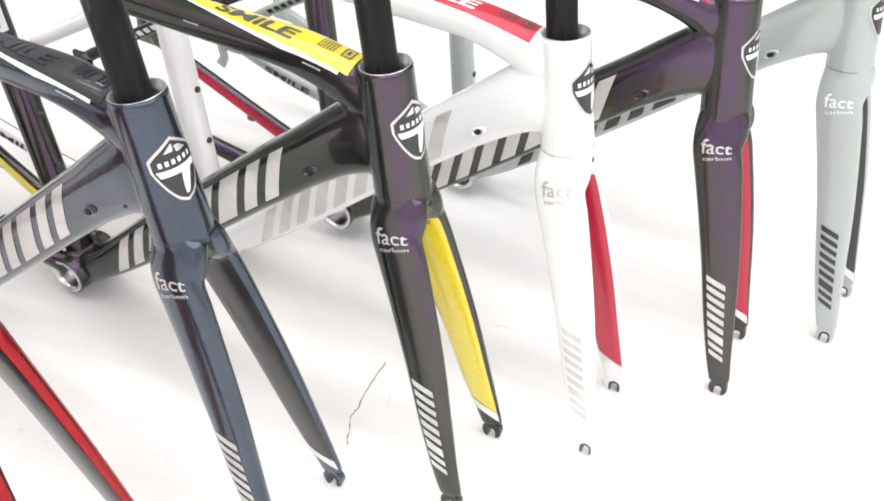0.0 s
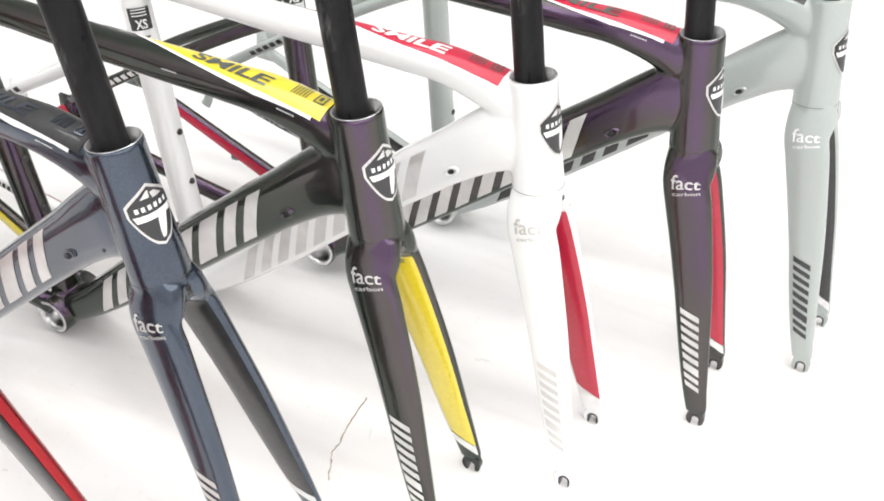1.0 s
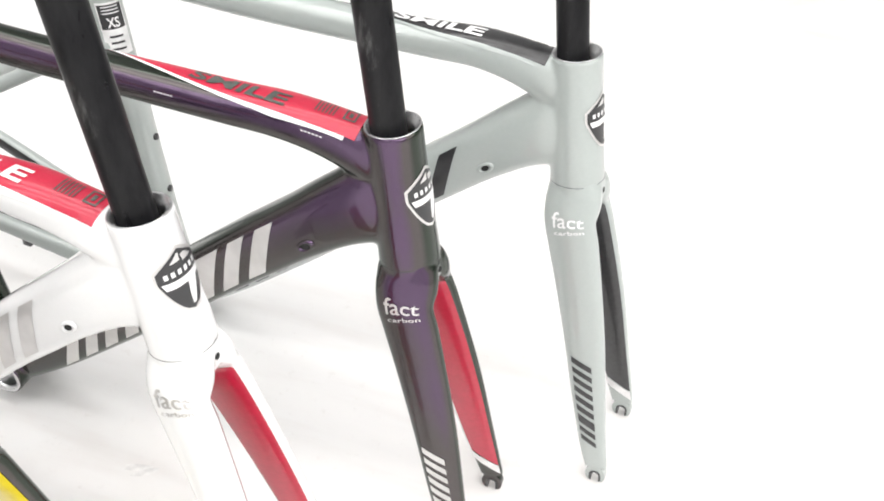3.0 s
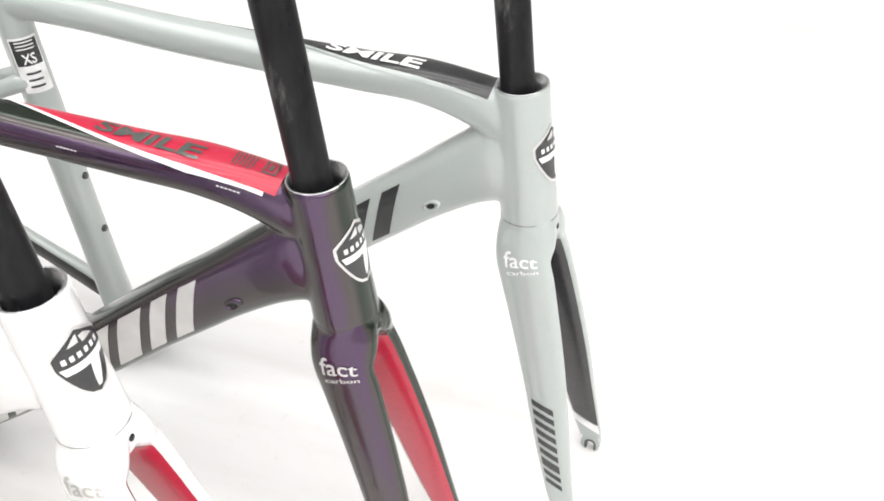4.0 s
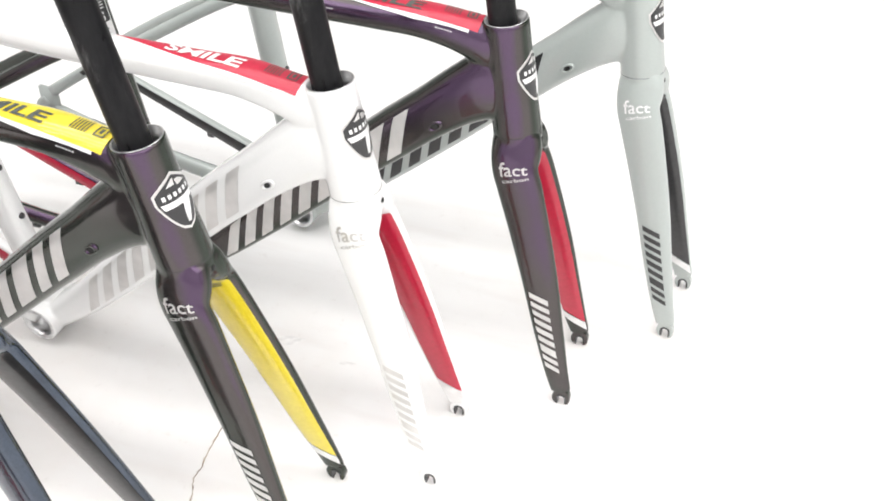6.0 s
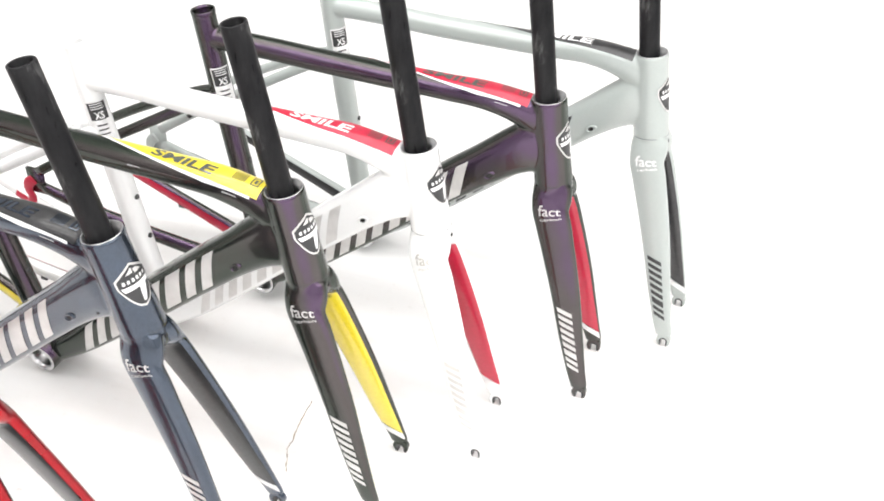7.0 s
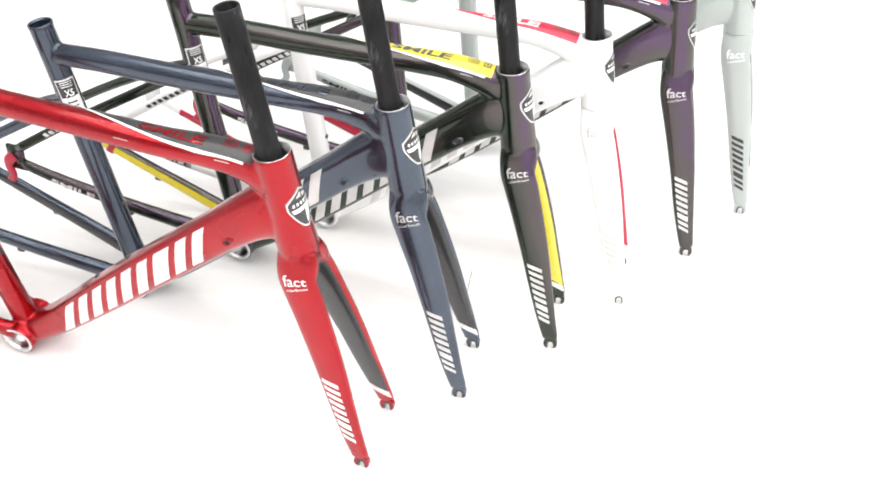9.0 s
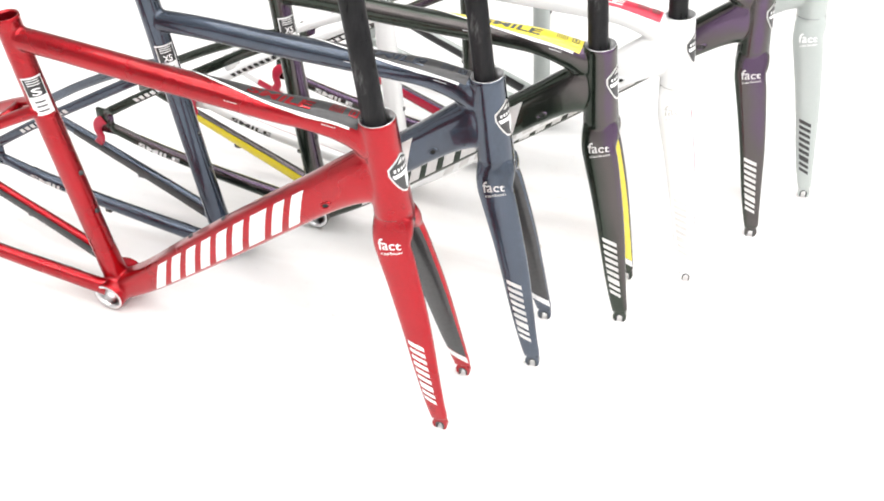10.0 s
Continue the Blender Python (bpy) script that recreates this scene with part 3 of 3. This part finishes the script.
    bmesh.ops.create_cone(bridge, cap_ends=True, segments=16, radius1=0.0065, radius2=0.0065, depth=0.06, matrix=Matrix.Translation((-0.680, 0, 0.319)) @ Matrix.Rotation(math.pi / 2, 4, "X"))
    part("brake_bridge", bridge, paint, root)
    # printed panel on top of the top tube: a long wedge, its word and a fine block of marks
    def near_edge(u):
        k = max(0.0, 1 - min(1.0, max(u, -0.12) / 0.93)) ** 2
        return min(0.8 * k - 0.86 * (1 - k), 0.9)
    def wedge(u, v):
        s = 0.47 + 0.466 * u
        near = near_edge(u)
        return top.crest(s, near + (0.93 - near) * v, 0.0008)
    part("top_panel", hug(sheet(wedge, 70, 16), skin, 0.0005), looks["panel"], root, looks["panel_label"])
    def stripe(u, v):
        s = 0.40 + 0.52 * u
        u2 = (s - 0.47) / 0.466
        near = near_edge(u2)
        return top.crest(s, max(near - 0.15 + 0.15 * v, -0.93), 0.0008)
    part("panel_stripe", hug(sheet(stripe, 70, 4), skin, 0.0008), looks["stripe"], root, "thin pale stripe")
    def smile(u, v):
        s = 0.644 + 0.174 * u + 0.006 * v
        base = -0.10 - 0.44 * u
        return top.crest(s, base + (0.60 + 0.10 * u) * v, 0.0014)
    part("panel_lettering", hug(print_word("SMILE", smile, 0.03), skin, 0.0012), looks["smile"], root)
    for i in range(6):
        part("panel_mark", hug(sheet(lambda u, v, i=i: top.crest(0.862 + 0.0055 * i + 0.0022 * u, -0.30 + 0.75 * v, 0.0014), 1, 4), skin, 0.0012), looks["mark"], root)
    for a, b, c, d in ((0.905, 0.908, -0.30, 0.40), (0.922, 0.925, -0.30, 0.40), (0.908, 0.922, -0.30, -0.22), (0.908, 0.922, 0.32, 0.40), (0.912, 0.918, -0.12, 0.20)):
        part("panel_mark", hug(sheet(lambda u, v: top.crest(a + (b - a) * u, c + (d - c) * v, 0.0014), 2, 3), skin, 0.0012), looks["mark"], root)
    for s in (-1, 1):
        for start in (0.60, 0.855):
            for i in range(6):
                part("side_mark", hug(sheet(lambda u, v: top.flank(start + 0.006 * i + 0.004 * u, 0.30 + 0.06 * v, s, 0.001), 1, 1), skin, 0.0006), looks["stripe"], root)
    # lettering bars along the down tube, both flanks
    widths = (0.42, 0.40, 0.40, 0.40, 0.42, 0.42, 0.62, 0.40, 0.40)
    for s in (-1, 1):
        x0, total = 0.0, sum(widths) + 8 * 0.26
        for wd in widths:
            a, b = x0 / total, (x0 + wd) / total
            x0 += wd + 0.26
            sa, sb = 0.170 + 0.578 * a, 0.170 + 0.578 * b
            part("lettering_bar", hug(sheet(lambda u, v, sa=sa, sb=sb: down.flank(sa + (sb - sa) * u - 0.024 + 0.078 * v, -0.66 + 1.36 * v, s, 0.0012), 4, 8), skin, 0.0005), looks["ink"], root)
        r, c, up, side = down.axes(0.828)
        p = down.flank(0.828, -0.35, s, 0.0)
        q = down.flank(0.838, -0.35, s, 0.0)
        run = (q - p).normalized()
        port = bmesh.new()
        n = 20
        rings = []
        for rad, out in ((1.0, 0.0002), (0.85, 0.0022), (0.62, 0.0022), (0.55, -0.002)):
            rings.append([port.verts.new(p + run * (0.0098 * rad * math.cos(2 * math.pi * j / n)) + up * (0.0054 * rad * math.sin(2 * math.pi * j / n)) + Vector((0, s * out, 0))) for j in range(n)])
        for ra, rb in zip(rings, rings[1:]):
            for j in range(n):
                port.faces.new((ra[j], ra[(j + 1) % n], rb[(j + 1) % n], rb[j]))
        bmesh.ops.recalc_face_normals(port, faces=port.faces)
        grommet = part("cable_port", port, paint, root, "raised oval cable port")
        hole = bmesh.new()
        vs = [hole.verts.new(p + run * (0.0040 * math.cos(2 * math.pi * j / n)) + up * (0.0028 * math.sin(2 * math.pi * j / n)) + Vector((0, s * 0.0012, 0))) for j in range(n)]
        hole.faces.new(vs)
        part("cable_hole", hole, BORE, grommet, "dark cable hole")
    # bottle bosses
    for tube, places, sgn in ((seat, (0.32, 0.47), -1), (down, (0.36, 0.50), 1)):
        for sp in places:
            r, c, up, side = tube.axes(sp)
            boss = bmesh.new()
            p = c + up * (sgn * (r[3]))
            bmesh.ops.create_cone(boss, cap_ends=True, segments=14, radius1=0.0045, radius2=0.0036, depth=0.004, matrix=Matrix.Translation(p) @ (up * sgn).to_track_quat("Z", "Y").to_matrix().to_4x4())
            part("bottle_boss", boss, DARK_INK, root, "small dark threaded boss")
    # size sticker on the seat tube's front
    def sticker(u, v, off=0.0008):
        return seat.ring(0.698 + 0.125 * v, math.pi + 1.58 - 1.6 * u, off)
    label = part("size_label", sheet(sticker, 12, 6), WHITE_INK, root, "white size sticker with a black head")
    part("label_field", sheet(lambda u, v: sticker(0.06 + 0.88 * u, 0.50 + 0.46 * v, 0.0012), 12, 3), BLACK_INK, label)
    for i in range(3):
        part("label_bar", sheet(lambda u, v: sticker(0.2 + 0.6 * u, 0.91 - 0.06 * i + 0.022 * v, 0.0015), 8, 1), WHITE_INK, label)
    part("label_lettering", print_word(looks["size"], lambda u, v: sticker(0.74 - 0.46 * (1 - u), 0.53 + 0.19 * v, 0.0015), 0.02), WHITE_INK, label)
    for i in range(3):
        part("label_bar", sheet(lambda u, v: sticker(0.25 + 0.5 * u, 0.10 + 0.12 * i + 0.04 * v, 0.0012), 8, 1), BLACK_INK, label)
    # the clamp slot at the back of the seat tube's rim, and a drain hole under the head
    part("clamp_slot", sheet(lambda u, v: seat_at(-0.022 + 0.0225 * v)[0] + rear * 0.0172 * math.cos(0.09 * (2 * u - 1)) + lateral * 0.0172 * math.sin(0.09 * (2 * u - 1)), 2, 4), BORE, root, "dark narrow clamp slot")
    for s in (-1, 1) if key == "slate" else ():
        part("drain_hole", hug(sheet(lambda u, v: down.flank(0.915 + 0.006 * u, -0.62 + 0.09 * v, s, 0.0008), 3, 3), skin, 0.0006), BORE, root, "small dark hole")
    build_badge(root)
    for ob in root.children_recursive:
        for v in ob.data.vertices:
            v.co.x += short * min(max((-0.26 - v.co.x) / 0.30, 0), 1)
    build_fork(root, looks, turn)
    return root


LOOKS = {
    "red": dict(paint=RED, panel=DARK_INK, smile=RED, mark=RED, stripe=WHITE_INK, ink=WHITE_INK, fork_ink=WHITE_INK, fact=WHITE_INK, inner=DARK_INK, chevron=WHITE_INK, stay_ink=WHITE_INK, hanger=RED, size="S",
                label="glossy red bicycle frame and fork standing on a white floor", panel_label="black wedge panel with red lettering", inner_label="dark grey inner panel", hanger_label="red derailleur hanger"),
    "slate": dict(paint=SLATE, panel=DARK_INK, smile=SLATE, mark=SLATE, stripe=WHITE_INK, ink=SILVER_INK, fork_ink=SILVER_INK, fact=SILVER_INK, inner=DARK_INK, chevron=WHITE_INK, stay_ink=SILVER_INK, hanger=SLATE, size="XS",
                  label="slate blue metallic bicycle frame with silver lettering", panel_label="black wedge panel with grey lettering", inner_label="dark grey inner panel", hanger_label="slate derailleur hanger"),
    "yellow": dict(paint=BAKED_FLIP, panel=YELLOW_INK, smile=GREEN_INK, mark=GREEN_INK, stripe=WHITE_INK, ink=SILVER_INK, fork_ink=SILVER_INK, fact=SILVER_INK, inner=YELLOW_INK, chevron=WHITE_INK, stay_ink=WHITE_INK, hanger=PINK_INK, size="XS",
                   label="green and purple bicycle frame with yellow panels", panel_label="yellow wedge panel with dark lettering", inner_label="yellow inner panel", hanger_label="red derailleur hanger"),
    "white": dict(paint=WHITE, panel=PINK_INK, smile=WHITE_INK, mark=GREEN_INK, stripe=WHITE_INK, ink=SILVER_INK, fork_ink=SILVER_INK, fact=SILVER_INK, inner=PINK_INK, chevron=WHITE_INK, stay_ink=DARK_INK, hanger=PINK_INK, size="XS",
                  label="glossy white bicycle frame with crimson panels", panel_label="crimson wedge panel with white lettering", inner_label="crimson inner panel", hanger_label="red derailleur hanger"),
    "pink": dict(paint=BAKED_FLIP, panel=PINK_INK, smile=GREEN_INK, mark=GREEN_INK, stripe=WHITE_INK, ink=SILVER_INK, fork_ink=SILVER_INK, fact=SILVER_INK, inner=PINK_INK, chevron=WHITE_INK, stay_ink=WHITE_INK, hanger=PINK_INK, size="XS",
                 label="green and purple bicycle frame with crimson panels", panel_label="crimson wedge panel with dark lettering", inner_label="crimson inner panel", hanger_label="red derailleur hanger"),
    "grey": dict(paint=GREY, panel=DARK_INK, smile=WHITE_INK, mark=BLACK_INK, stripe=GREY, ink=BLACK_INK, fork_ink=BLACK_INK, fact=WHITE_INK, inner=DARK_INK, chevron=WHITE_INK, stay_ink=DARK_INK, hanger=GREY, size="XS",
                 label="pale grey bicycle frame with black lettering and panels", panel_label="dark grey wedge panel with white lettering", inner_label="dark grey inner panel", hanger_label="pale grey derailleur hanger"),
}
for key in ("red", "slate", "yellow", "white", "pink", "grey"):
    build_frameset(key, LOOKS[key])

# ---- marks on the floor ----


def crack(points, width, name, label, mat, height=0.0012):
    """A thin uneven line of dirt along a crack."""
    bm = bmesh.new()
    rng = random.Random(len(points))
    path = []
    for (ax, ay), (bx, by) in zip(points, points[1:]):
        for i in range(5):
            k = i / 5
            path.append(Vector((ax + (bx - ax) * k + rng.uniform(-1, 1) * 0.0012, ay + (by - ay) * k + rng.uniform(-1, 1) * 0.0012, 0)))
    path.append(Vector((*points[-1], 0)))
    rows = []
    for i, p in enumerate(path):
        t = (path[min(i + 1, len(path) - 1)] - path[max(i - 1, 0)]).normalized()
        n = Vector((-t.y, t.x, 0)) * width * rng.uniform(0.3, 1.0)
        rows.append((bm.verts.new(p - n), bm.verts.new(p + Vector((0, 0, height))), bm.verts.new(p + n)))
    for a, b in zip(rows, rows[1:]):
        bm.faces.new((a[0], a[1], b[1], b[0]))
        bm.faces.new((a[1], a[2], b[2], b[1]))
    ob = part(name, bm, mat)
    return tagged(ob, label, "floor mark", kind="structure")


crack([(-0.380, -0.202), (-0.380, -0.227), (-0.381, -0.258), (-0.377, -0.277), (-0.379, -0.295), (-0.371, -0.313), (-0.364, -0.331)], 0.0011, "floor_crack", "thin brown crack in the white floor", STAIN)
crack([(-0.347, -0.260), (-0.356, -0.239), (-0.333, -0.234), (-0.329, -0.255)], 0.0008, "floor_crack", "faint square outline scratched in the floor", SMUDGE)
crack([(-0.001, 0.931), (0.034, 0.870)], 0.0012, "floor_crack", "faint grey scratch in the floor", SMUDGE)


def fleck(x, y, length, width, turn, mat, name="floor_fleck", label="small dry fleck lying on the floor"):
    bm = bmesh.new()
    n = 10
    rng = random.Random(int(1000 * (x + 3)))
    rim = [bm.verts.new((length * math.cos(6.283 * i / n) * rng.uniform(0.6, 1), width * math.sin(6.283 * i / n) * rng.uniform(0.6, 1), 0.0002)) for i in range(n)]
    top = bm.verts.new((0, 0, 0.0004))
    for i in range(n):
        bm.faces.new((rim[i], rim[(i + 1) % n], top))
    ob = part(name, bm, mat)
    ob.matrix_basis = pose(x, y, 0, 0, 0, turn)
    return tagged(ob, label, "debris", "flecks on the floor")


for fx, fy, fl, fw, ft in ((0.133, -0.181, 0.011, 0.002, 5), (0.175, -0.317, 0.005, 0.003, 40), (-0.686, -0.476, 0.005, 0.003, 20), (-1.099, -0.700, 0.004, 0.003, 80)):
    fleck(fx, fy, fl, fw, ft, SMUDGE)
for fx, fy, fl, fw, ft in ((-0.354, -0.063, 0.02, 0.005, 35), (-0.276, -0.078, 0.014, 0.004, 10), (-0.366, -0.061, 0.018, 0.006, 20)):
    fleck(fx, fy, fl, fw, ft, SMUDGE, "floor_smudge", "grey smudge of dirt on the white floor")
